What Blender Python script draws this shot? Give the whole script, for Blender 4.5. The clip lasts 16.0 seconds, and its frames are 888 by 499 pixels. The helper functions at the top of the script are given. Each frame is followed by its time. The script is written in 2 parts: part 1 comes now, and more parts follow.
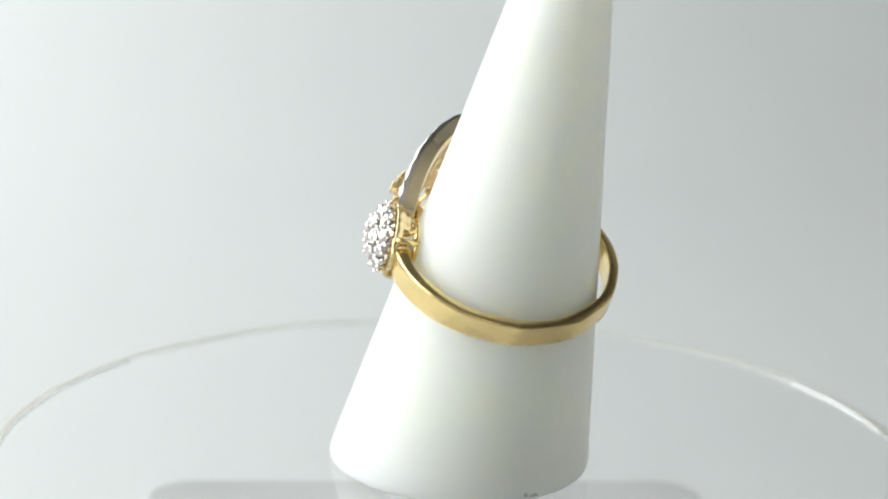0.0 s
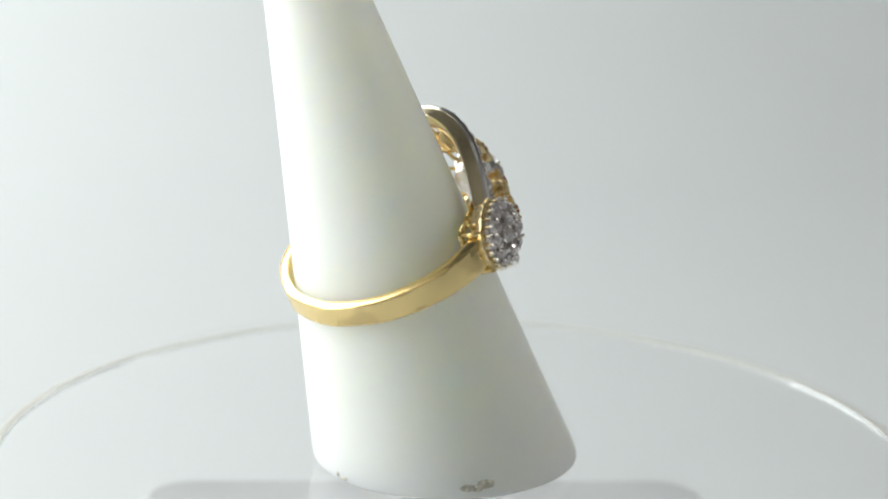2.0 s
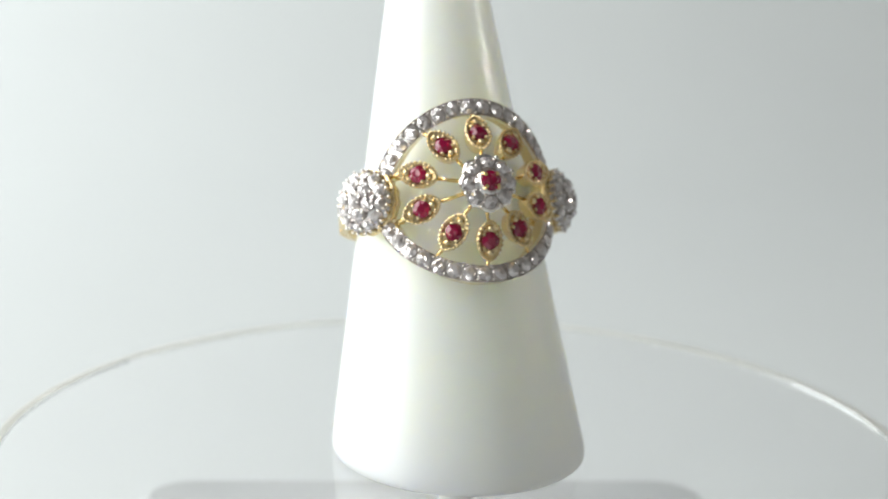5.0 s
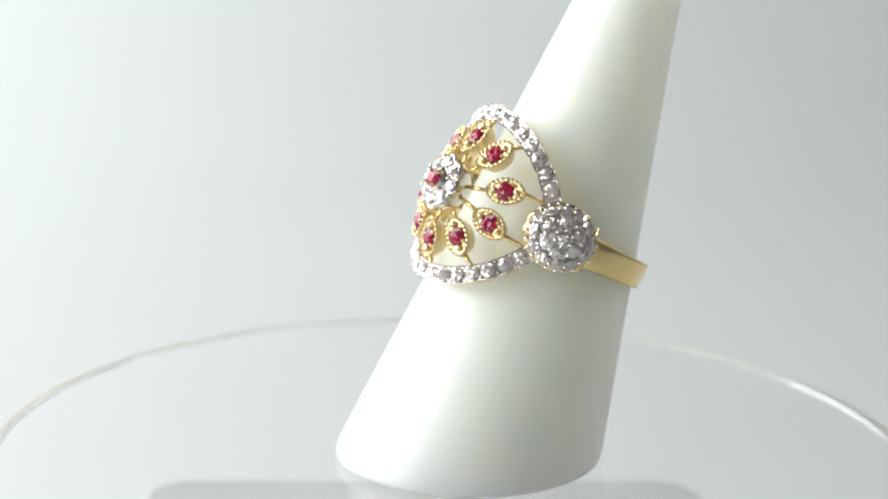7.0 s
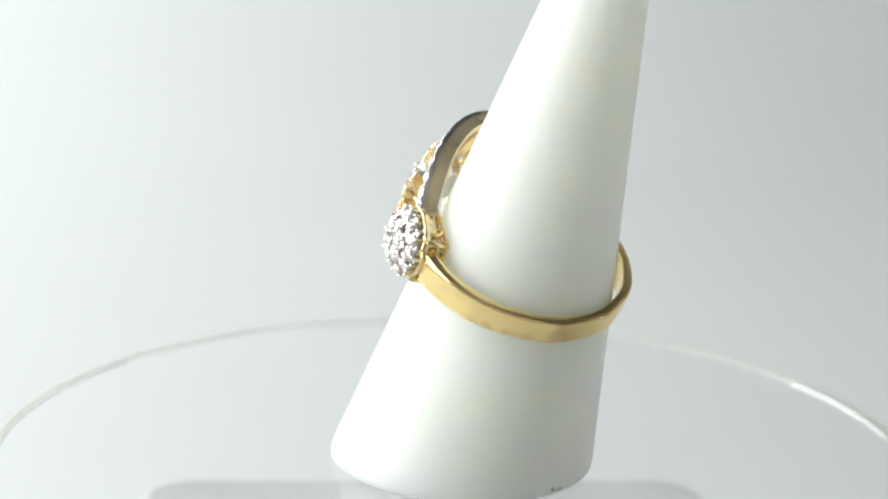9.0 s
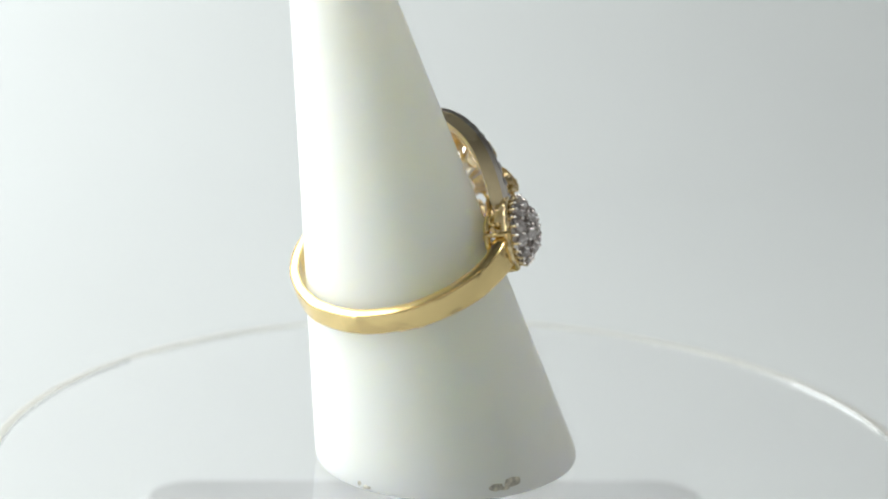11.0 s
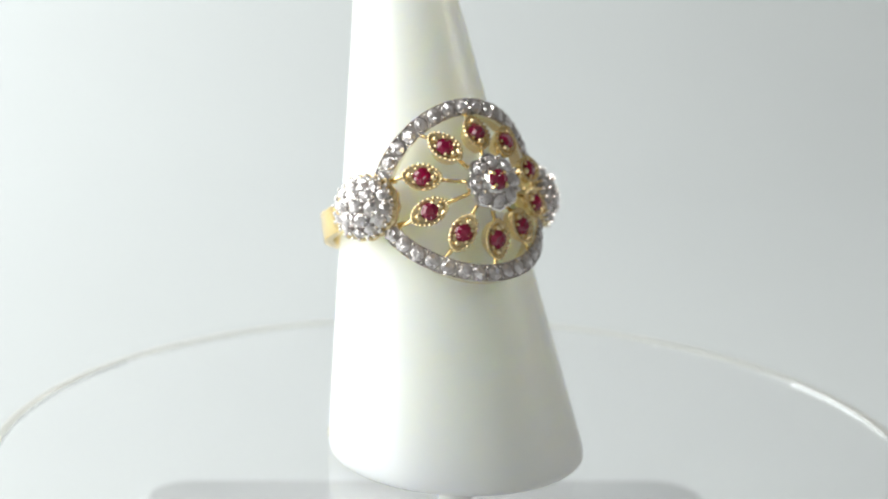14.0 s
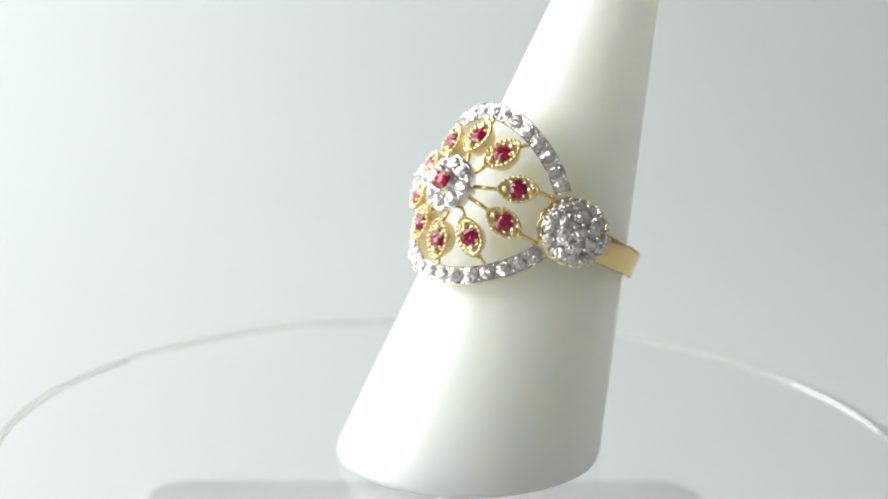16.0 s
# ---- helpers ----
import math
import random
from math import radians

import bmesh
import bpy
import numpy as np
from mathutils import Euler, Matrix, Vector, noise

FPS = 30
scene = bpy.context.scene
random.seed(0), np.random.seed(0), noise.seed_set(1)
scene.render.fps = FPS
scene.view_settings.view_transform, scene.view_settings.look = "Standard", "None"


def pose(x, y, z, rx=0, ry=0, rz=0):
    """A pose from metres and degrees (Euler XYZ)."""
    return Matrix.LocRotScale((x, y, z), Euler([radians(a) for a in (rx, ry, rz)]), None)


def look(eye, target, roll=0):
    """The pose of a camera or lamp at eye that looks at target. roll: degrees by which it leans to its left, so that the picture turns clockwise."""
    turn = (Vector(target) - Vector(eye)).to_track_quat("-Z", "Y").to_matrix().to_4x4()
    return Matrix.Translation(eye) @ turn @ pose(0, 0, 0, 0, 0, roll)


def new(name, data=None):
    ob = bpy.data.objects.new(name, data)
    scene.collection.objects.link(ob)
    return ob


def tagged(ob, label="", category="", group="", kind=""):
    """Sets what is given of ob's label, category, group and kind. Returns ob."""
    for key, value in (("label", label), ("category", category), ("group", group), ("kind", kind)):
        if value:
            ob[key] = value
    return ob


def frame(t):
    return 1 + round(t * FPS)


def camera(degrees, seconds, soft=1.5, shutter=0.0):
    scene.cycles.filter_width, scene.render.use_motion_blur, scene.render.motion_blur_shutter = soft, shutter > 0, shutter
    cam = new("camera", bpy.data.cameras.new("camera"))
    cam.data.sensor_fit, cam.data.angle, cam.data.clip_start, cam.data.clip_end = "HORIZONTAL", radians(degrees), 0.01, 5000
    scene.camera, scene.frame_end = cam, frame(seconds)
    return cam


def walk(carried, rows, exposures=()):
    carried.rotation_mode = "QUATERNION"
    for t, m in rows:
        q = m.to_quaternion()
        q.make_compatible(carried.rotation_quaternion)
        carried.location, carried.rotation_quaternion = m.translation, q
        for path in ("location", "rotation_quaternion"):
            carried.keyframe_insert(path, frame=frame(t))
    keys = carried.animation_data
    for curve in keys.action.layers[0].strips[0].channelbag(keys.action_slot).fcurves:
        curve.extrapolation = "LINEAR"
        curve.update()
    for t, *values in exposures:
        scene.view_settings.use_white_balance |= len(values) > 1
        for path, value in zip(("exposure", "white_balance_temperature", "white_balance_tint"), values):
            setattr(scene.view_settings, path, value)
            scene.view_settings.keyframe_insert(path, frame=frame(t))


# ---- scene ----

MM = 0.001


# ---- camera ----
cam = camera(24.0, 16.0, soft=1.9)
cam.data.dof.use_dof = True
cam.data.dof.focus_distance = 0.174
cam.data.dof.aperture_fstop = 25.0
EYE = Vector((0.0, -175.86, 66.73)) * MM
PAN, TILT = 0.009574, 0.261389
AHEAD = Vector((-math.sin(PAN) * math.cos(TILT), math.cos(PAN) * math.cos(TILT), -math.sin(TILT)))
VIEW = look(EYE, EYE + AHEAD, 1.722)
walk(cam, [(0.0, VIEW), (16.0, VIEW)], exposures=[(0.0, -0.03), (4.2, -0.03), (7.0, 0.04), (9.0, 0.07), (12.5, 0.04), (16.0, 0.04)])


# ---- light ----
world = bpy.data.worlds.new("daylight")
scene.world = world
world.use_nodes = True
wn = world.node_tree
sky = wn.nodes.new("ShaderNodeTexSky")
sky.sky_type = "NISHITA"
sky.sun_disc = False
sky.sun_elevation = radians(35)
sky.sun_rotation = radians(250)
wn.links.new(sky.outputs["Color"], wn.nodes["Background"].inputs["Color"])
wn.nodes["Background"].inputs["Strength"].default_value = 0.08


def window_light(name, place, target, width, height, watts, colour, spread=180):
    lamp = bpy.data.lights.new(name, "AREA")
    lamp.shape, lamp.size, lamp.size_y, lamp.energy, lamp.color = "RECTANGLE", width, height, watts, colour
    lamp.spread = radians(spread)
    ob = new(name, lamp)
    ob.matrix_world = look(place, target)
    return ob


window_light("window_daylight", (-0.235, 0.08, 0.185), (0.0, 0.08, 0.135), 0.56, 0.36, 2.45, (0.96, 1.0, 0.965))
for y in (0.135, 0.215):
    window_light("slit_daylight", (0.685, y, 0.36), (0.0, y * 0.3, 0.08), 0.007, 0.19, 0.07, (1.0, 0.96, 0.88), 60)


# ---- materials ----
def material(name, colour, rough, metal=0.0):
    m = bpy.data.materials.new(name)
    m.use_nodes = True
    b = m.node_tree.nodes["Principled BSDF"]
    b.inputs["Base Color"].default_value = (*colour, 1)
    b.inputs["Roughness"].default_value = rough
    b.inputs["Metallic"].default_value = metal
    return m, m.node_tree, b


def vary(tree, b, colour, low, high, size, fine, bump=0.0, rough=None, detail=4.0):
    """Mottles the colour between two gains at one scale, with relief and gloss wear at a finer one."""
    coord = tree.nodes.new("ShaderNodeTexCoord")
    broad = tree.nodes.new("ShaderNodeTexNoise")
    broad.inputs["Scale"].default_value = 1.0 / size
    broad.inputs["Detail"].default_value = detail
    tree.links.new(coord.outputs["Object"], broad.inputs["Vector"])
    ramp = tree.nodes.new("ShaderNodeValToRGB")
    ramp.color_ramp.elements[0].position, ramp.color_ramp.elements[1].position = 0.3, 0.7
    ramp.color_ramp.elements[0].color = (*[c * low for c in colour], 1)
    ramp.color_ramp.elements[1].color = (*[min(1.0, c * high) for c in colour], 1)
    tree.links.new(broad.outputs["Fac"], ramp.inputs["Fac"])
    tree.links.new(ramp.outputs["Color"], b.inputs["Base Color"])
    grain = tree.nodes.new("ShaderNodeTexNoise")
    grain.inputs["Scale"].default_value = 1.0 / fine
    grain.inputs["Detail"].default_value = 3.0
    tree.links.new(coord.outputs["Object"], grain.inputs["Vector"])
    if bump:
        relief = tree.nodes.new("ShaderNodeBump")
        relief.inputs["Strength"].default_value = bump
        relief.inputs["Distance"].default_value = fine * 0.3
        tree.links.new(grain.outputs["Fac"], relief.inputs["Height"])
        tree.links.new(relief.outputs["Normal"], b.inputs["Normal"])
    if rough:
        span = tree.nodes.new("ShaderNodeMapRange")
        span.inputs["To Min"].default_value, span.inputs["To Max"].default_value = rough
        tree.links.new(grain.outputs["Fac"], span.inputs["Value"])
        tree.links.new(span.outputs["Result"], b.inputs["Roughness"])


def make_gold(name, colour, rough, bump, metal):
    m, t, b = material(name, colour, 0.12, metal)
    vary(t, b, colour, 0.90, 1.05, 4 * MM, 0.7 * MM, bump, rough)
    return m


GOLD = make_gold("polished_gold", (0.95, 0.725, 0.34), (0.13, 0.25), 0.12, 0.95)
GOLD_CAST = make_gold("cast_gold", (0.90, 0.72, 0.42), (0.12, 0.26), 0.3, 0.84)

SILVER, _t, _b = material("rhodium_plate", (0.89, 0.845, 0.82), 0.14, 1.0)
vary(_t, _b, (0.89, 0.845, 0.82), 0.92, 1.05, 3 * MM, 0.5 * MM, 0.15, (0.08, 0.22))

PALE_GOLD, _t, _b = material("pale_gold", (0.89, 0.75, 0.50), 0.1, 0.85)
vary(_t, _b, (0.89, 0.75, 0.50), 0.9, 1.05, 2.5 * MM, 0.6 * MM, 0.12, (0.06, 0.18))


def make_gem(name, colour, ior, through_light, mirror, spread, tilt, cell):
    """A cut stone: facets that each throw back the light their own way."""
    m, t, b = material(name, colour, 0.04)
    b.inputs["IOR"].default_value = ior
    b.inputs["Transmission Weight"].default_value = through_light
    b.inputs["Metallic"].default_value = mirror
    info = t.nodes.new("ShaderNodeObjectInfo")
    ramp = t.nodes.new("ShaderNodeValToRGB")
    ramp.color_ramp.elements[0].color = (*[c * spread for c in colour], 1)
    ramp.color_ramp.elements[1].color = (*colour, 1)
    t.links.new(info.outputs["Random"], ramp.inputs["Fac"])
    t.links.new(ramp.outputs["Color"], b.inputs["Base Color"])
    coord = t.nodes.new("ShaderNodeTexCoord")
    cuts = t.nodes.new("ShaderNodeTexVoronoi")
    cuts.inputs["Scale"].default_value = 1.0 / cell
    shift = t.nodes.new("ShaderNodeVectorMath")
    shift.operation = "ADD"
    t.links.new(coord.outputs["Object"], shift.inputs[0])
    t.links.new(info.outputs["Random"], shift.inputs[1])
    t.links.new(shift.outputs["Vector"], cuts.inputs["Vector"])
    lean = t.nodes.new("ShaderNodeVectorMath")
    lean.operation = "MULTIPLY_ADD"
    lean.inputs[1].default_value = (tilt, tilt, tilt)
    lean.inputs[2].default_value = (-tilt / 2, -tilt / 2, -tilt / 2)
    t.links.new(cuts.outputs["Color"], lean.inputs[0])
    geo = t.nodes.new("ShaderNodeNewGeometry")
    total = t.nodes.new("ShaderNodeVectorMath")
    total.operation = "ADD"
    t.links.new(geo.outputs["Normal"], total.inputs[0])
    t.links.new(lean.outputs["Vector"], total.inputs[1])
    unit = t.nodes.new("ShaderNodeVectorMath")
    unit.operation = "NORMALIZE"
    t.links.new(total.outputs["Vector"], unit.inputs[0])
    t.links.new(unit.outputs["Vector"], b.inputs["Normal"])
    return m


DIAMOND = make_gem("clear_stone", (0.99, 0.92, 0.92), 2.2, 0.40, 0.35, 0.86, 1.05, 0.42 * MM)
RUBY = make_gem("ruby", (0.50, 0.011, 0.085), 1.77, 0.45, 0.0, 0.65, 0.6, 0.6 * MM)

WHITE_PLASTIC, _t, _b = material("white_glossy_plastic", (0.842, 0.872, 0.85), 0.3)
vary(_t, _b, (0.842, 0.872, 0.85), 0.995, 1.003, 14 * MM, 1.5 * MM, 0.0, (0.42, 0.48))
_b.inputs["Coat Weight"].default_value = 0.35
_b.inputs["Coat Roughness"].default_value = 0.04
_b.inputs["Subsurface Weight"].default_value = 0.9
_b.inputs["Subsurface Radius"].default_value = (1.0, 0.93, 0.70)
_b.inputs["Subsurface Scale"].default_value = 12 * MM

SMUDGE, _t, _b = material("dried_glue", (0.52, 0.50, 0.43), 0.7)
vary(_t, _b, (0.52, 0.50, 0.43), 0.6, 1.5, 0.5 * MM, 0.15 * MM, 0.6)

PAPER, _t, _b = material("pale_grey_paper", (0.60, 0.62, 0.63), 0.75)
vary(_t, _b, (0.60, 0.62, 0.63), 0.985, 1.01, 0.09, 0.6 * MM, 0.05)

ACRYLIC, _t, _b = material("clear_acrylic", (1.0, 1.0, 1.0), 0.02)
_b.inputs["Transmission Weight"].default_value = 1.0
_b.inputs["IOR"].default_value = 1.2

# Edge of the clear disc; its highlight is put in as pale colour.
RIM_ACRYLIC, _t, _b = material("acrylic_edge_highlight", (0.74, 0.735, 0.70), 0.7)
_b.inputs["Transmission Weight"].default_value = 0.3
_b.inputs["IOR"].default_value = 1.15
vary(_t, _b, (0.74, 0.735, 0.70), 0.96, 1.02, 6 * MM, 0.8 * MM, 0.1)

GREY_PLASTIC, _t, _b = material("matt_grey_plastic", (0.36, 0.365, 0.375), 0.5)
vary(_t, _b, (0.36, 0.365, 0.375), 0.93, 1.05, 12 * MM, 0.4 * MM, 0.15)

WALL_PAINT, _t, _b = material("wall_paint", (0.66, 0.66, 0.65), 0.8)
vary(_t, _b, (0.66, 0.66, 0.65), 0.95, 1.03, 0.3, 0.004, 0.1)

WARM_PAINT, _t, _b = material("warm_beige_paint", (0.72, 0.69, 0.65), 0.7)
vary(_t, _b, (0.72, 0.69, 0.65), 0.9, 1.08, 0.3, 0.004, 0.1)

GREY_PAINT, _t, _b = material("grey_wall_paint", (0.30, 0.30, 0.30), 0.8)
vary(_t, _b, (0.30, 0.30, 0.30), 0.93, 1.05, 0.3, 0.004, 0.1)

FLOOR_WOOD, _t, _b = material("dark_wood", (0.13, 0.085, 0.055), 0.5)
vary(_t, _b, (0.13, 0.085, 0.055), 0.7, 1.3, 0.12, 0.004, 0.2)

FRAME_PAINT, _t, _b = material("white_frame_paint", (0.78, 0.78, 0.76), 0.45)
vary(_t, _b, (0.78, 0.78, 0.76), 0.96, 1.02, 0.1, 0.003, 0.1)


# ---- mesh helpers ----
def part(name, bm, mat, parent=None, label="", smooth=False, m=None):
    me = bpy.data.meshes.new(name)
    bm.normal_update()
    bm.to_mesh(me)
    bm.free()
    me.materials.append(mat)
    if smooth:
        for p in me.polygons:
            p.use_smooth = True
    return placed(name, me, parent, label, m)


def placed(name, me, parent=None, label="", m=None):
    ob = new(name, me)
    if parent is not None:
        ob.parent = parent
    if m is not None:
        ob.matrix_basis = m
    if label:
        tagged(ob, label)
    return ob


def box(bm, size, m):
    bmesh.ops.create_cube(bm, size=1.0, matrix=m @ Matrix.Diagonal((*size, 1)))


def bead(bm, place, radius, fine=1):
    bmesh.ops.create_icosphere(bm, subdivisions=fine, radius=radius, matrix=Matrix.Translation(place))


def axes(place, x, y, z):
    """A pose from a place and three unit axes."""
    m = Matrix((x, y, z)).transposed().to_4x4()
    m.translation = place
    return m


def facing(place, normal, hint=(0, 0, 1)):
    """A pose whose z points along normal and whose x leans to hint."""
    z = Vector(normal).normalized()
    x = Vector(hint) - z * Vector(hint).dot(z)
    x.normalize()
    return axes(place, x, z.cross(x), z)


def loft(bm, loops, closed_way=False, caps=False):
    """Skins between rings of equal count."""
    rows = [[bm.verts.new(p) for p in ring] for ring in loops]
    n = len(rows[0])
    pairs = list(zip(rows, rows[1:])) + ([(rows[-1], rows[0])] if closed_way else [])
    for a, b in pairs:
        for i in range(n):
            j = (i + 1) % n
            bm.faces.new((a[i], a[j], b[j], b[i]))
    if caps:
        bm.faces.new(list(reversed(rows[0])))
        bm.faces.new(rows[-1])
    bmesh.ops.recalc_face_normals(bm, faces=bm.faces)
    return rows


def tube(bm, points, radius, sides=6):
    loops = []
    for i, p in enumerate(points):
        a, b = points[max(0, i - 1)], points[min(len(points) - 1, i + 1)]
        m = facing(p, b - a, (0.3, 0.2, 1))
        r = radius[i] if isinstance(radius, (list, tuple)) else radius
        loops.append([m @ Vector((r * math.cos(k * math.tau / sides), r * math.sin(k * math.tau / sides), 0)) for k in range(sides)])
    loft(bm, loops, caps=True)


# ---- unseen room, toned to shape the bounce light ----
def wall_with_opening(name, x, y0, y1, z0, z1, oy0, oy1, oz0, oz1, thick, mat, label):
    bm = bmesh.new()
    for a, b, c, d in ((y0, oy0, z0, z1), (oy1, y1, z0, z1), (oy0, oy1, z0, oz0), (oy0, oy1, oz1, z1)):
        box(bm, (thick, b - a, d - c), Matrix.Translation((x, (a + b) / 2, (c + d) / 2)))
    return tagged(part(name, bm, mat), label, "wall", kind="structure")


def plain_slab(name, size, place, mat, label, category):
    bm = bmesh.new()
    box(bm, size, Matrix.Translation(place))
    return tagged(part(name, bm, mat), label, category, kind="structure")


def window_frame(name, x, oy0, oy1, oz0, oz1, label):
    bm = bmesh.new()
    w = 0.025
    cy, cz = (oy0 + oy1) / 2, (oz0 + oz1) / 2
    for size, y, z in (((0.06, w, oz1 - oz0), oy0 + w / 2, cz), ((0.06, w, oz1 - oz0), oy1 - w / 2, cz),
                       ((0.06, oy1 - oy0 - 2 * w, w), cy, oz0 + w / 2), ((0.06, oy1 - oy0 - 2 * w, w), cy, oz1 - w / 2)):
        box(bm, size, Matrix.Translation((x, y, z)))
    return tagged(part(name, bm, FRAME_PAINT), label, "window", kind="structure")


def build_room():
    wall_with_opening("wall_west", -0.315, -0.50, 1.2, -0.78, 1.5, -0.23, 0.39, -0.02, 0.39, 0.12, WALL_PAINT, "warm grey painted wall with a window opening")
    # Out of view; its grey holds back bounce from the right.
    wall_with_opening("wall_east", 0.78, -0.50, 1.2, -0.78, 1.5, 0.10, 0.25, 0.22, 0.50, 0.12, GREY_PAINT, "unseen wall, toned mid grey to limit bounce, with a narrow window")
    # Out of view; white so that the band's upper edge reflects something bright.
    plain_slab("wall_north", (1.215, 0.12, 2.28), (0.2325, 1.26, 0.36), FRAME_PAINT, "unseen white wall behind the backdrop, added for reflections in the gold", "wall")
    # Unseen wall, added close behind the camera to bounce front fill.
    plain_slab("fill_wall_south", (1.215, 0.12, 2.28), (0.2325, -0.56, 0.36), WARM_PAINT, "unseen warm beige wall added to bounce front fill onto the turntable", "wall")
    plain_slab("floor", (1.215, 1.94, 0.1), (0.2325, 0.35, -0.83), FLOOR_WOOD, "dark wooden floor", "floor")
    # Unseen ceiling, whitened to lift fill and the gold's upward reflections.
    plain_slab("ceiling", (1.215, 1.94, 0.1), (0.2325, 0.35, 1.55), FRAME_PAINT, "unseen white ceiling added for fill and reflections", "ceiling")
    window_frame("window_1", -0.290, -0.23, 0.39, -0.02, 0.39, "white painted window frame in the wall")
    window_frame("window_2", 0.745, 0.10, 0.25, 0.22, 0.50, "narrow white window frame in the wall")


TABLE_TOP = -25.5 * MM


def build_table():
    table = tagged(new("table"), "dark wooden table under the paper backdrop", "table")
    bm = bmesh.new()
    box(bm, (0.90, 1.1, 0.03), Matrix.Translation((0.205, 0.13, TABLE_TOP - 0.0165)))
    part("tabletop", bm, FLOOR_WOOD, table)
    for sx in (-1, 1):
        for sy in (-0.37, 0.63):
            bm = bmesh.new()
            box(bm, (0.05, 0.05, 0.7215), Matrix.Translation((0.205 + sx * 0.40, sy, -0.78 + 0.36075 - 0.003)))
            part("leg", bm, FLOOR_WOOD, table)


def build_backdrop():
    """A paper sweep: flat under the turntable, bent up behind it."""
    bm = bmesh.new()
    profile = [(-0.40, 0.0), (-0.2, 0.0), (0.0, 0.0), (0.12, 0.0), (0.20, 0.0)]
    radius, y0 = 0.16, 0.20
    for k in range(1, 61):
        a = radians(k * 80 / 60)
        profile.append((y0 + radius * math.sin(a), radius * (1 - math.cos(a))))
    ly, lz = profile[-1]
    profile.append((ly + 0.7 * math.cos(radians(80)), lz + 0.7 * math.sin(radians(80))))
    under = [(y + 0.0006 * min(1.0, max(0.0, (y - 0.2) / 0.1)), z - 0.0006) for y, z in profile]
    loop = profile + under[::-1]
    loft(bm, [[Vector((x, y, TABLE_TOP + z)) for y, z in loop] for x in (-0.23, 0.62)], caps=True)
    tagged(part("backdrop", bm, PAPER), "pale grey paper backdrop sweep under and behind the turntable", "backdrop", kind="structure")


# ---- turntable ----
DISC_RADIUS = 41.7
DISC_TOP, DISC_LOW = 0.92, 0.28


def lathe(bm, outline, sides):
    """Turns (radius, height) points round z."""
    loft(bm, [[Vector((r * math.cos(i * math.tau / sides), r * math.sin(i * math.tau / sides), z)) * MM for i in range(sides)] for r, z in outline], caps=True)


def rounded_block(bm, w, d, h, corner, edge):
    """A block with rounded corners and a softened top edge, its top at z 0."""
    loops = []
    for inset, z in ((0, -h), (0, -edge), (edge * 0.3, -edge * 0.3), (edge, 0.0)):
        ring = []
        for cx, cy, a0 in ((1, 1, 0), (-1, 1, 90), (-1, -1, 180), (1, -1, 270)):
            for k in range(9):
                a = radians(a0 + k * 90 / 8)
                r = corner - inset
                ring.append(Vector((cx * (w / 2 - corner) + r * math.cos(a), cy * (d / 2 - corner) + r * math.sin(a), z)) * MM)
        loops.append(ring)
    loft(bm, loops, caps=True)


def build_turntable():
    table = tagged(new("turntable"), "small turntable with a clear acrylic disc on a grey plastic base", "turntable")
    bm = bmesh.new()
    rounded_block(bm, 56.5, 54.0, 13.5, 5.0, 0.8)
    part("base", bm, GREY_PLASTIC, table, "matt grey plastic base with rounded corners", m=pose(-0.0010, -0.0010, -0.0120, 0, 0, 5.2))
    bm = bmesh.new()
    lathe(bm, [(1.5, -12.0), (1.5, -1.2), (2.0, -0.5), (2.0, 0.27)], 32)
    part("spindle", bm, FRAME_PAINT, table, "white plastic spindle", smooth=False)
    bm = bmesh.new()
    r = DISC_RADIUS - 1.0
    lathe(bm, [(r, DISC_LOW), (r, DISC_TOP)], 160)
    disc = part("disc", bm, ACRYLIC, table, "clear acrylic disc")
    disc.visible_shadow = False
    bm = bmesh.new()
    outline = [(r + 0.01, DISC_TOP - 0.30), (DISC_RADIUS, DISC_TOP - 0.30), (DISC_RADIUS, DISC_TOP - 0.12), (DISC_RADIUS - 0.2, DISC_TOP), (r + 0.01, DISC_TOP)]
    n = 160
    loft(bm, [[Vector((q * math.cos(i * math.tau / n), q * math.sin(i * math.tau / n), z)) * MM for q, z in outline] for i in range(n)], closed_way=True)
    part("rim", bm, RIM_ACRYLIC, disc, "rim of the clear disc, its edge highlight coloured in pale")
    return disc


# ---- display cone ----
CONE_FOOT = Vector((0.506, 1.166, 0.0))
CONE_AXIS = Vector((0.0438, 0.33895, 1.0)).normalized()
CONE_RADIUS, CONE_TAPER = 11.58, 0.16394


def cone_loop(height, shrink, sides):
    """The level cut through the leaning cone at a height, drawn in by shrink millimetres."""
    apex = CONE_FOOT + CONE_AXIS * (CONE_RADIUS / CONE_TAPER)
    m = facing(CONE_FOOT, CONE_AXIS, (1, 0, 0))
    ring = []
    for i in range(sides):
        a = i * math.tau / sides
        rim = m @ Vector((CONE_RADIUS * math.cos(a), CONE_RADIUS * math.sin(a), 0))
        way = rim - apex
        p = apex + way * ((height - apex.z) / way.z)
        centre = apex + (CONE_FOOT - apex) * ((height - apex.z) / (CONE_FOOT.z - apex.z))
        out = p - centre
        ring.append((centre + out * max(0.02, 1 - shrink / out.length)) * MM)
    return ring


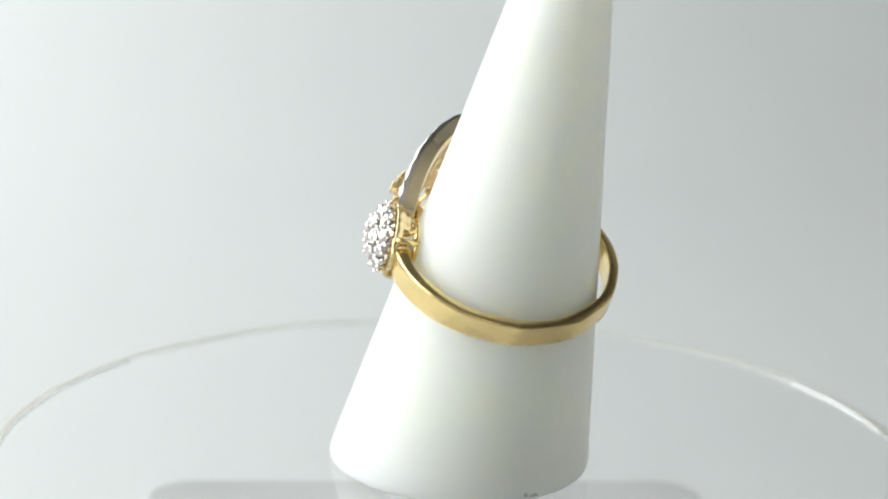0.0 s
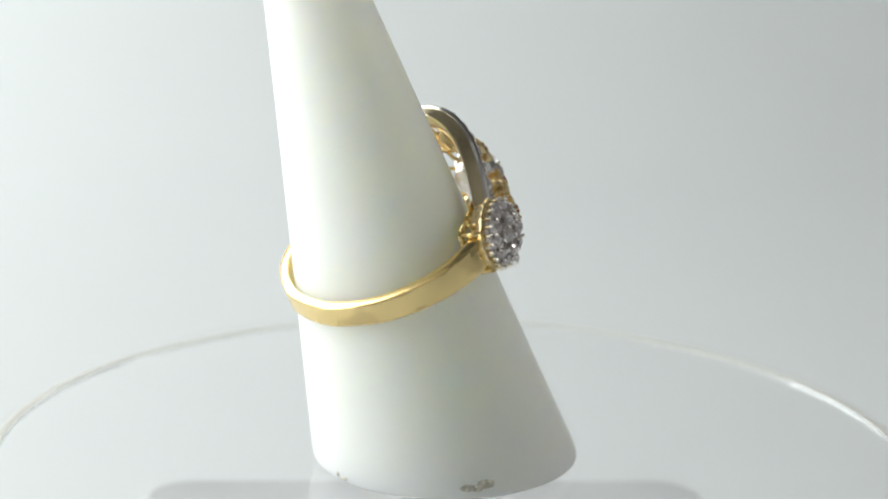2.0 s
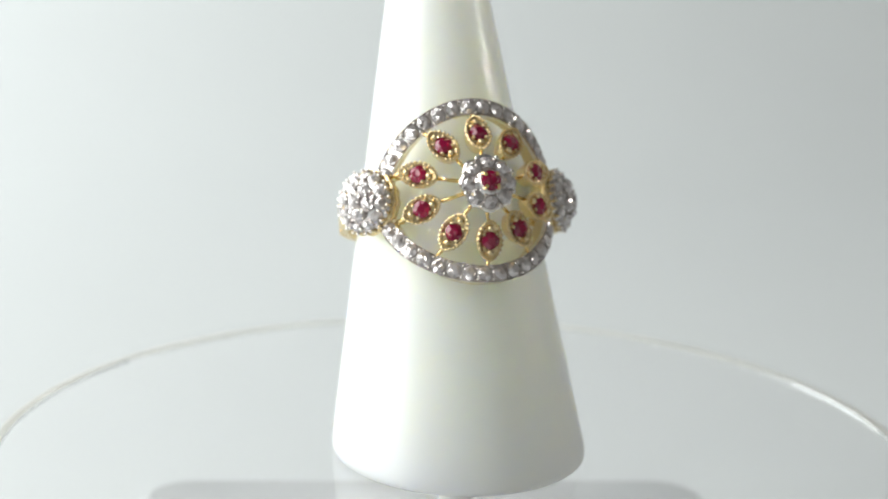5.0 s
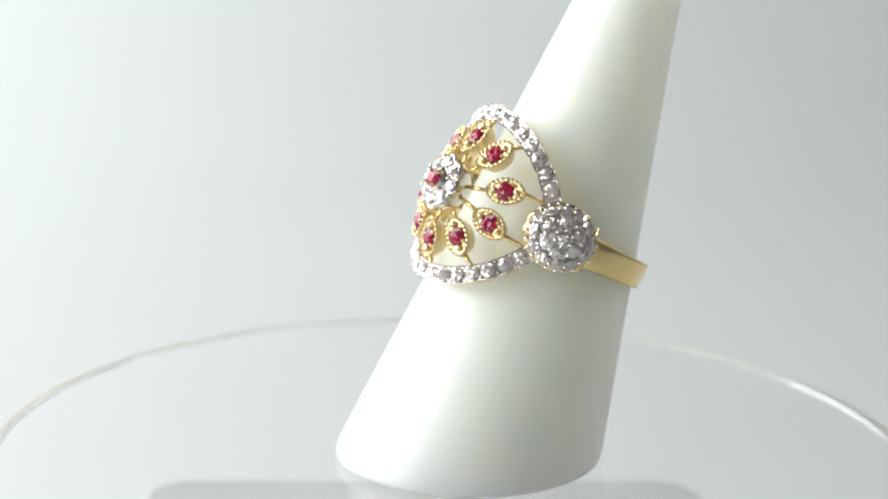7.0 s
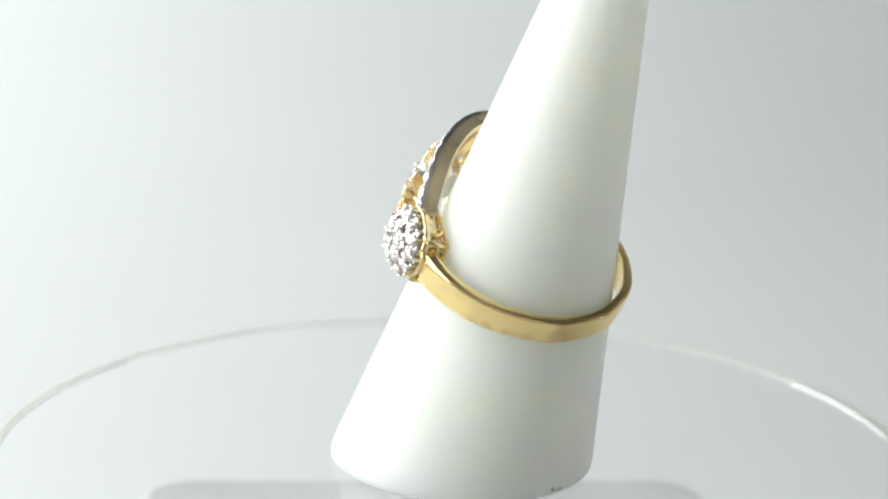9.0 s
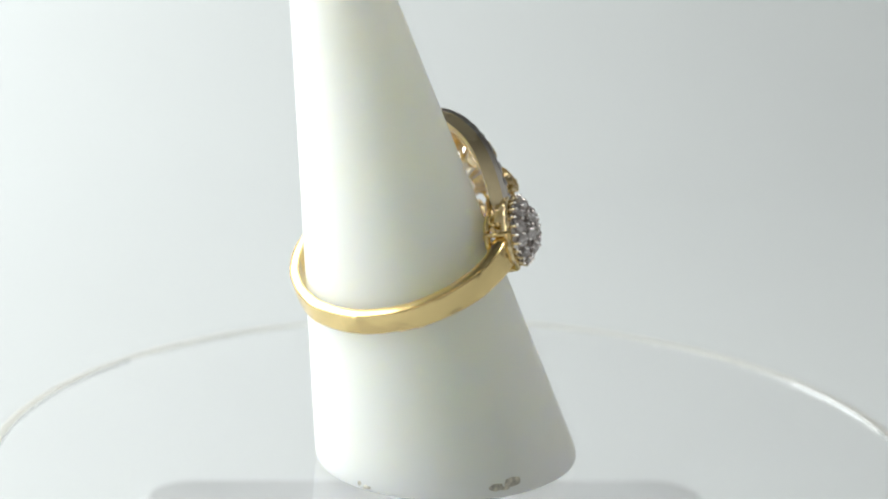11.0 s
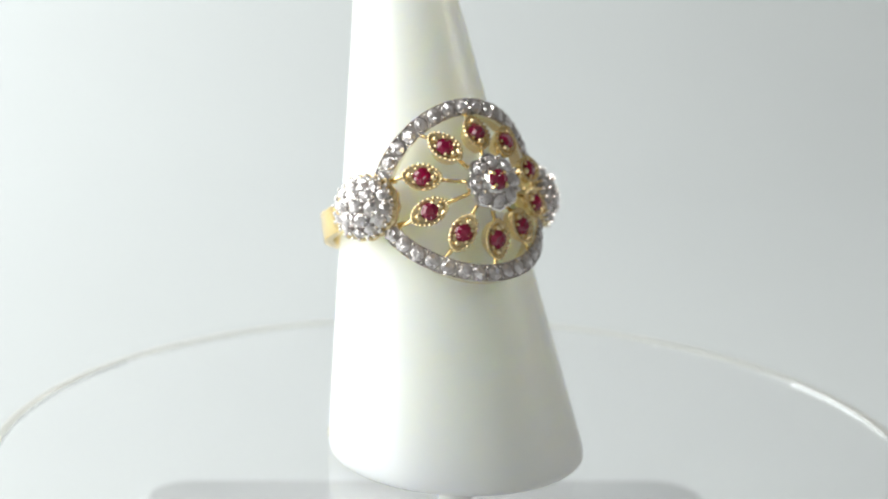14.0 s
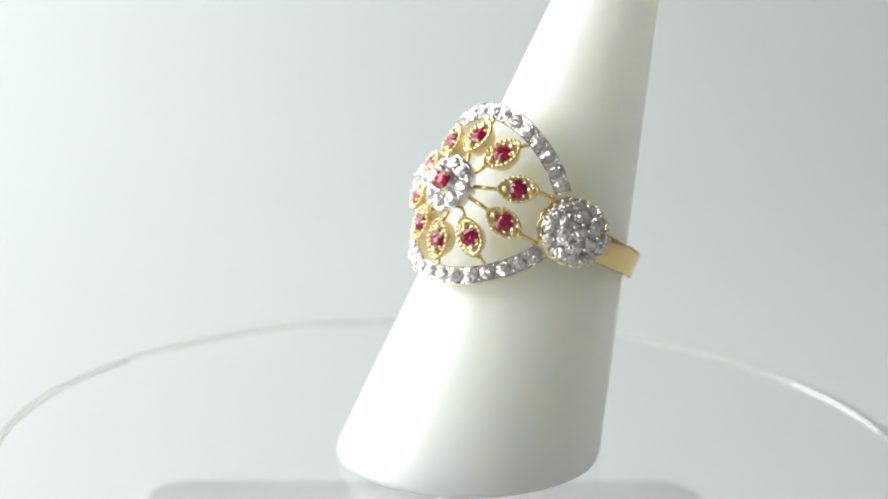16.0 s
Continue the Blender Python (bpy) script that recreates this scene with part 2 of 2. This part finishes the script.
def build_cone():
    cone = tagged(new("display_cone"), "leaning glossy white plastic cone standing on the turntable disc", "ring holder")
    bm = bmesh.new()
    n = 96
    steps = [(h + DISC_TOP + 0.01, q) for h, q in ((0.0, 0.8), (0.06, 0.42), (0.22, 0.16), (0.55, 0.04), (1.0, 0.0))]
    steps += [(h, 0.0) for h in np.linspace(4, 54, 28)]
    steps += [(54.6, 0.15), (55.1, 0.45), (55.4, 0.8), (55.5, 1.2)]
    loft(bm, [cone_loop(h, s, n) for h, s in steps], caps=True)
    part("body", bm, WHITE_PLASTIC, cone, smooth=True)
    # scuffed patches of old glue low on the foot
    for sx, sy, z, dx, w, h in ((-9.53, 6.6, 2.4, 0.0, 0.9, 0.45), (-9.53, 6.6, 2.15, 1.5, 0.7, 0.35), (-9.53, 6.6, 1.95, 0.75, 0.5, 0.2),
                                (1.0, 12.96, 1.55, 0.0, 0.45, 0.16), (1.3, 12.96, 1.75, 0.4, 0.2, 0.22)):
        ring = cone_loop(z, -0.02, 360)
        i = min(range(360), key=lambda k: (ring[k] / MM - Vector((sx, sy, z))).length)
        p = ring[(i - int(dx * 5)) % 360]
        out = Vector((p.x, p.y - 1 * MM, 0)).normalized()
        bm = bmesh.new()
        m = facing(p, out + Vector((0, 0, 0.1)), (0, 0, 1))
        loops = []
        for k, (s, hgt) in enumerate(((1.0, -0.05), (0.85, 0.03), (0.4, 0.07))):
            loops.append([m @ (Vector(((h * s * (1 + 0.3 * noise.noise((math.cos(a) * 2 + dx, math.sin(a) * 2, 1)))) * math.cos(a),
                                       (w * s * (1 + 0.3 * noise.noise((math.cos(a) * 2, math.sin(a) * 2 + dx, 4)))) * math.sin(a), hgt)) * MM)
                          for a in [j * math.tau / 14 for j in range(14)]])
        loft(bm, loops, caps=True)
        part("glue_spot", bm, SMUDGE, cone, "greyish dried glue spot")
    return cone


# ---- ring ----
# ring space: x across, y to the back of the finger, z along the finger; millimetres
RM = 1.05 * MM
RING_POSE = pose(1.22 * MM, 7.46 * MM, 21.05 * MM, -26.5) @ pose(0, 0, 0, 0, 1.5, -1.3)


def gem_mesh(name, mat, sides=8):
    """A round brilliant of radius 1 mm: table, crown, girdle, pavilion; its girdle lies at z 0."""
    bm = bmesh.new()
    table = [bm.verts.new(Vector((0.46 * math.cos(a), 0.46 * math.sin(a), 0.40)) * RM) for a in [k * math.tau / sides for k in range(sides)]]
    girdle = [bm.verts.new(Vector((math.cos(a), math.sin(a), 0.0 if k % 2 else 0.04)) * RM) for k, a in enumerate([k * math.tau / (2 * sides) for k in range(2 * sides)])]
    low = bm.verts.new(Vector((0, 0, -0.8)) * RM)
    bm.faces.new(table)
    for k in range(sides):
        a, b = table[k], table[(k + 1) % sides]
        g0, g1, g2 = girdle[2 * k], girdle[2 * k + 1], girdle[(2 * k + 2) % (2 * sides)]
        bm.faces.new((a, g0, g1))
        bm.faces.new((a, g1, b))
        bm.faces.new((b, g1, g2))
        bm.faces.new((g0, low, g1))
        bm.faces.new((g1, low, g2))
    bmesh.ops.recalc_face_normals(bm, faces=bm.faces)
    me = bpy.data.meshes.new(name)
    bm.to_mesh(me)
    bm.free()
    me.materials.append(mat)
    return me


CLEAR_GEM = gem_mesh("diamond", DIAMOND)
RED_GEM = gem_mesh("ruby", RUBY)


def gem(name, me, parent, place, normal, radius, turn):
    m = facing(Vector(place) * RM, normal, (0.3, 0.1, 1)) @ pose(0, 0, 0, random.uniform(-16, 16), random.uniform(-16, 16), turn) @ Matrix.Diagonal((radius, radius, radius, 1))
    return placed(name, me, parent, "", m)


CURVE = 9.0      # how the head wraps round the finger


def rim_frame(a, ax=7.5, az=7.05):
    """A point of the rim's middle line with its tangent, outward normal and side."""
    def at(b):
        x = ax * math.cos(b)
        return Vector((x, -math.sqrt(CURVE ** 2 - x * x), az * math.sin(b)))
    p = at(a)
    t = (at(a + 0.01) - at(a - 0.01)).normalized()
    out = Vector((p.x, p.y, 0)).normalized()
    side = t.cross(out).normalized()
    out = side.cross(t).normalized()
    return p, t, out, side


def rim_part(name, outline, mat, parent, label):
    bm = bmesh.new()
    loops = []
    for k in range(370):
        p, t, out, side = rim_frame(k * math.tau / 370)
        lobe = 1 + 0.02 * math.cos(37 * k * math.tau / 370)
        loops.append([(p + out * h + side * w * (lobe if h > 0.05 else 1)) * RM for w, h in outline])
    loft(bm, loops, closed_way=True)
    ob = part(name, bm, mat, parent, label, smooth=True)
    ob.data.set_sharp_from_angle(angle=radians(40))
    return ob


def build_rim(ring):
    rim = rim_part("rim", [(-0.69, -0.30), (-0.72, -0.12), (-0.74, 0.02), (-0.70, 0.10), (-0.66, 0.07), (-0.60, -0.10), (0.60, -0.10), (0.66, 0.07), (0.70, 0.10), (0.74, 0.02), (0.72, -0.12), (0.70, -0.30)],
                   SILVER, ring, "white metal rim set with clear stones")
    rim_part("rim_base", [(-0.36, -1.36), (-0.46, -1.30), (-0.52, -1.14), (-0.57, -0.75), (-0.67, -0.304), (0.68, -0.304), (0.66, -0.75), (0.68, -1.14), (0.66, -1.30), (0.58, -1.36)], PALE_GOLD, ring, "pale polished gold side wall")
    count = 37
    prongs = bmesh.new()
    for k in range(count):
        a = (k + 0.5) * math.tau / count
        if abs(math.cos(a)) > 0.965:
            continue
        p, t, out, side = rim_frame(a)
        gem("diamond", CLEAR_GEM, rim, p + out * 0.07, out, random.uniform(0.60, 0.65), random.uniform(0, 45))
        p, t, out, side = rim_frame(a + 0.5 * math.tau / count)
        for s in (-1, 1):
            bead(prongs, (p + out * 0.12 + side * 0.46 * s) * RM, 0.135 * RM)
    part("prong_setting", prongs, SILVER, rim, smooth=True)


def marquise(length, width, count):
    """The outline of a pointed oval, long along x."""
    pts = []
    for k in range(count):
        a = k * math.tau / count
        c, s = math.cos(a), math.sin(a)
        pts.append(Vector((length / 2 * c, width / 2 * math.copysign(abs(s) ** 1.25, s) , 0)))
    return pts


def build_petal(ring, x, z, y):
    normal = Vector((x / 8.5, -1.0, z / 13.0)).normalized()
    place = Vector((x, y, z))
    hint = Vector((x, 0, z * 1.1))
    m = facing(place * RM, normal, hint)
    petal_bm = bmesh.new()
    length, width = 3.4, 2.2
    loops = []
    for s, h in ((0.45, -1.65), (0.76, -1.25), (0.95, -0.5), (1.0, -0.08), (0.93, 0.02), (0.80, 0.02), (0.70, -0.05), (0.3, -0.05)):
        loops.append([(p * s + Vector((0, 0, h))) * RM for p in marquise(length, width, 28)])
    loft(petal_bm, loops, caps=True)
    for p in marquise(length * 0.95, width * 0.93, 24):
        bead(petal_bm, (p + Vector((0, 0, 0.03))) * RM, random.uniform(0.14, 0.175) * RM)
    for s in (-1, 1):
        bead(petal_bm, Vector((s * 0.98, 0.0, 0.08)) * RM, 0.29 * RM, 2)
        for q in (-1, 1):
            bead(petal_bm, Vector((s * 0.55, q * 0.55, 0.14)) * RM, 0.16 * RM)
    petal = part("petal", petal_bm, GOLD_CAST, ring, "gold marquise petal with a beaded edge", m=m)
    placed("ruby", RED_GEM, petal, "round red ruby", pose(0, 0, 0.10 * RM, 0, 0, random.uniform(0, 45)) @ Matrix.Diagonal((0.74, 0.74, 0.75, 1)))
    return m


def build_stem(ring, m, x, z):
    """The wires that tie a petal to the flower and to the rim."""
    bm = bmesh.new()
    a = m @ (Vector((-1.5, 0, -0.35)) * RM)
    b = Vector((x * 0.30, -10.2, z * 0.30)) * RM
    tube(bm, [a, (a + b) / 2 + Vector((0, 0.15 * RM, 0)), b], 0.17 * RM)
    c = m @ (Vector((1.5, 0, -0.4)) * RM)
    ang = math.atan2(z / 7.0, x / 7.25)
    p, t, out, side = rim_frame(ang)
    e = (p + out * -0.6) * RM
    tube(bm, [c, (c + e) / 2, e], [0.22 * RM, 0.15 * RM, 0.15 * RM])
    part("stem", bm, GOLD, ring, smooth=True)


def build_flower(ring):
    bm = bmesh.new()
    m = facing(Vector((-0.05, -11.25, 0.05)) * RM, (0, -1, 0), (0, 0, 1))
    n = 48
    loops = []
    for r, h in ((1.2, -2.2), (1.9, -1.3), (2.25, -0.6), (2.35, -0.1), (2.2, 0.02), (1.4, 0.12), (0.95, 0.55), (0.85, 0.75)):
        loops.append([Vector(((r + 0.13 * math.cos(8 * a) * min(1, r - 0.8)) * math.cos(a), (r + 0.13 * math.cos(8 * a) * min(1, r - 0.8)) * math.sin(a), h)) * RM for a in [k * math.tau / n for k in range(n)]])
    loft(bm, loops, caps=True)
    for k in range(8):
        a = (k + 0.5) * math.tau / 8
        bead(bm, Vector((2.2 * math.cos(a), 2.2 * math.sin(a), 0.18)) * RM, 0.2 * RM, 2)
        bead(bm, Vector((1.25 * math.cos(a), 1.25 * math.sin(a), 0.36)) * RM, 0.15 * RM)
    flower = part("flower", bm, SILVER, ring, "white metal flower of clear stones round a ruby", m=m)
    for k in range(8):
        a = k * math.tau / 8
        gem("diamond", CLEAR_GEM, flower, (1.72 * math.cos(a), 1.72 * math.sin(a), 0.2), (0.28 * math.cos(a), 0.28 * math.sin(a), 1), 0.62, random.uniform(0, 45))
    placed("ruby", RED_GEM, flower, "larger round ruby", pose(0, 0, 0.82 * RM, 3, -4, 11) @ Matrix.Diagonal((0.84, 0.84, 0.84, 1)))
    claws = bmesh.new()
    for k in range(4):
        a = (k + 0.5) * math.tau / 4
        tube(claws, [Vector((0.80 * math.cos(a), 0.80 * math.sin(a), 0.2)) * RM, Vector((0.88 * math.cos(a), 0.88 * math.sin(a), 0.75)) * RM, Vector((0.70 * math.cos(a), 0.70 * math.sin(a), 1.02)) * RM], 0.15 * RM)
        bead(claws, Vector((0.70 * math.cos(a), 0.70 * math.sin(a), 1.04)) * RM, 0.19 * RM)
    part("claw_setting", claws, GOLD, flower, "gold claws")


def build_cluster(ring, sx):
    """A dome of clear stones on a gold basket at the shoulder."""
    out = Vector((sx * 8.7, -4.6, 0)).normalized()
    m = facing(Vector((sx * 8.22, -4.13, 0.1 - sx * 0.22)) * RM, out, (0, 0, 1))
    n, long = 40, 1.10
    bm = bmesh.new()
    loops = [[Vector((r * math.cos(a), long * r * math.sin(a), h)) * RM for a in [k * math.tau / n for k in range(n)]] for r, h in
             ((2.40, -0.1), (2.50, 0.05), (2.36, 0.30), (2.0, 0.66), (1.5, 0.98), (0.9, 1.20), (0.3, 1.28))]
    loft(bm, loops, caps=True)
    seats = [(0.0, 0, 1.70, 0.64)]
    seats += [(1.28, (k + 0.1) * math.tau / 6, 1.44, 0.62) for k in range(6)]
    seats += [(2.20, (k + 0.4) * math.tau / 12, 0.78, 0.56) for k in range(12)]
    claws = bmesh.new()
    for r, a, h, q in seats[1:]:
        b = a + (math.tau / 24 if r > 2 else math.tau / 12)
        bead(bm, Vector(((r + 0.10) * math.cos(b), long * (r + 0.10) * math.sin(b), h + 0.22)) * RM, 0.16 * RM, 2)
        c = a if r < 2 else a + 0.1
        bead(bm, Vector(((r - 0.62) * math.cos(c), long * (r - 0.62) * math.sin(c), h + (0.40 if r < 2 else 0.52))) * RM, 0.14 * RM, 2)
        if r > 2:
            for e, drop in ((a, 0.32), (b, 0.48)):
                tube(claws, [Vector(((r + q) * math.cos(e), long * (r + q) * math.sin(e), h + z)) * RM for q, z in ((0.28, -0.95), (0.44, -drop), (0.46, 0.16 - drop))], [0.15 * RM, 0.12 * RM, 0.10 * RM])
                bead(bm, Vector(((r + 0.47) * math.cos(e), long * (r + 0.47) * math.sin(e), h + 0.18 - drop)) * RM, 0.15 * RM, 2)
    cluster = part("stone_dome", bm, SILVER, ring, "domed cluster of clear stones in beaded white metal", m=m)
    part("claw_ring", claws, PALE_GOLD, cluster, "pale gold claws round the edge", smooth=True)
    for r, a, h, q in seats:
        tip = Vector((r * math.cos(a) * 0.32, r * math.sin(a) * 0.32, 1.0 if r < 2 else 0.62))
        gem("diamond", CLEAR_GEM, cluster, (r * math.cos(a), long * r * math.sin(a), h), tip, q, random.uniform(0, 45))
    basket = bmesh.new()
    loops = []
    for r, h in ((2.2, -1.35), (2.35, -1.2), (2.3, -0.95), (2.55, -0.75), (2.72, -0.5), (2.78, -0.2), (2.74, -0.104)):
        loops.append([Vector(((r + 0.06 * math.cos(14 * a)) * math.cos(a), long * (r + 0.06 * math.cos(14 * a)) * math.sin(a), h)) * RM for a in [k * math.tau / 84 for k in range(84)]])
    loft(basket, loops, caps=True)
    part("basket", basket, GOLD_CAST, ring, "ribbed gold basket", m=m, smooth=True)
    # scrolled open gallery between basket and finger, on the side of the shank and above and below
    scroll = bmesh.new()
    back = -sx
    for off, wide, tall, turn in ((0.25, 1.05, 0.58, 0.0), (-1.25, 0.38, 0.36, 0.4)):
        pts = [m @ (Vector((off + wide * math.cos(b), back * 2.5, -1.05 + tall * math.sin(b + turn))) * RM) for b in [k * math.tau / 20 for k in range(21)]]
        tube(scroll, pts, 0.20 * RM, 6)
    for h in (-0.2, -1.95):
        tube(scroll, [m @ (Vector((q, back * 2.45, h)) * RM) for q in (-1.85, 0.0, 1.85)], 0.25 * RM, 6)
    for q in (-1.8, 1.75):
        tube(scroll, [m @ (Vector((q, back * 2.45, h)) * RM) for h in (-0.2, -1.0, -1.95)], 0.23 * RM, 6)
    for sz in (-1, 1):
        pts = [m @ (Vector((sz * 1.95, back * 0.9 + 0.62 * math.cos(b), -1.1 + 0.6 * math.sin(b))) * RM) for b in [k * math.tau / 14 for k in range(15)]]
        tube(scroll, pts, 0.22 * RM, 6)
        tube(scroll, [m @ (Vector((sz * 1.85, q, -1.9)) * RM) for q in (-2.1, 0.0, 2.1)], 0.27 * RM, 6)
    part("gallery", scroll, GOLD, ring, "scrolled gold gallery", smooth=True)


def shank_edge(u):
    """Angle, half width, inner and outer radius along the band, from shoulder to shoulder; hammered into flats at the back."""
    a = radians(-17) + radians(214) * u
    ease = abs(2 * u - 1)
    half = 1.02 + 0.42 * ease ** 2.2
    inner, outer = 8.62 - 0.35 * ease ** 4, 9.45 - 0.20 * ease ** 3
    flat = radians(31)
    off = (a - radians(84) + flat / 2) % flat - flat / 2
    facet = outer * math.cos(flat / 2) / math.cos(off) + 0.10
    back = max(0.0, min(1.0, (0.62 - ease) / 0.15))
    return a, half, inner, outer + (facet - outer) * 0.22 * back


def build_shank(ring):
    bm = bmesh.new()
    loops = []
    steps = 120
    for k in range(steps + 1):
        u = k / steps
        a, half, inner, outer = shank_edge(u)
        out = Vector((math.cos(a), math.sin(a), 0))
        ring_pts = []
        for w, r in ((-0.92, 0.0), (-1.0, 0.10), (-1.0, 0.42), (-0.94, 0.90), (-0.86, 0.97), (-0.42, 1.0), (0.0, 1.01), (0.36, 1.0), (0.78, 0.97), (0.86, 0.90), (1.0, 0.5), (1.0, 0.10), (0.92, 0.0)):
            wave = 0.075 * noise.noise((u * 17, w * 0.6, 3)) + 0.02 * noise.noise((u * 60, w * 1.5, 8))
            ring_pts.append((out * (inner + (outer - inner) * r + wave) + Vector((0, 0, half * w))) * RM)
        loops.append(ring_pts)
    loft(bm, loops, caps=True)
    ob = part("shank", bm, GOLD, ring, "polished gold band", smooth=True, m=pose(0, 0, 0.08 * RM, 0, 2.4, 0))
    ob.data.set_sharp_from_angle(angle=radians(28))
    # a fine beaded line along both edges, worn away at the back
    for lo, hi in ((0.14, 0.36), (0.64, 0.86)):
        for s in (-1, 1):
            grains = bmesh.new()
            for k in range(46):
                a, half, inner, outer = shank_edge(lo + (hi - lo) * k / 45)
                q = inner + (outer - inner) * 0.90
                bead(grains, Vector((q * math.cos(a), q * math.sin(a), half * (0.89 if s > 0 else -0.93))) * RM, 0.062 * RM)
            part("milgrain", grains, GOLD, ob, "beaded gold edge line", smooth=True)


def build_ring():
    ring = tagged(new("finger_ring"), "gold ring with ruby petals and clear stones on the cone", "ring")
    build_shank(ring)
    build_rim(ring)
    for sx in (-1, 1):
        build_cluster(ring, sx)
    build_flower(ring)
    for x, z, y in ((0, 4.6, -10.0), (-3.0, 3.65, -9.6), (2.9, 3.75, -9.6), (-5.15, 1.5, -8.75), (5.15, 1.4, -8.7),
                    (-5.15, -1.45, -8.9), (5.1, -1.5, -8.8), (-2.9, -3.6, -9.7), (2.85, -3.5, -9.6), (0, -4.5, -10.05)):
        m = build_petal(ring, x, z, y)
        build_stem(ring, m, x, z)
    return ring


build_room()
build_table()
build_backdrop()
turning_disc = build_turntable()
display_cone = build_cone()
finger_ring = build_ring()


def motions():
    """Disc, cone and ring turn together, once in 9.31 s."""
    times = [k / 10 for k in range(161)]
    turns = [(t, Matrix.Rotation(10.02205 - 0.674886 * t, 4, "Z")) for t in times]
    walk(turning_disc, turns)
    walk(display_cone, turns)
    walk(finger_ring, [(t, m @ RING_POSE) for t, m in turns])


motions()
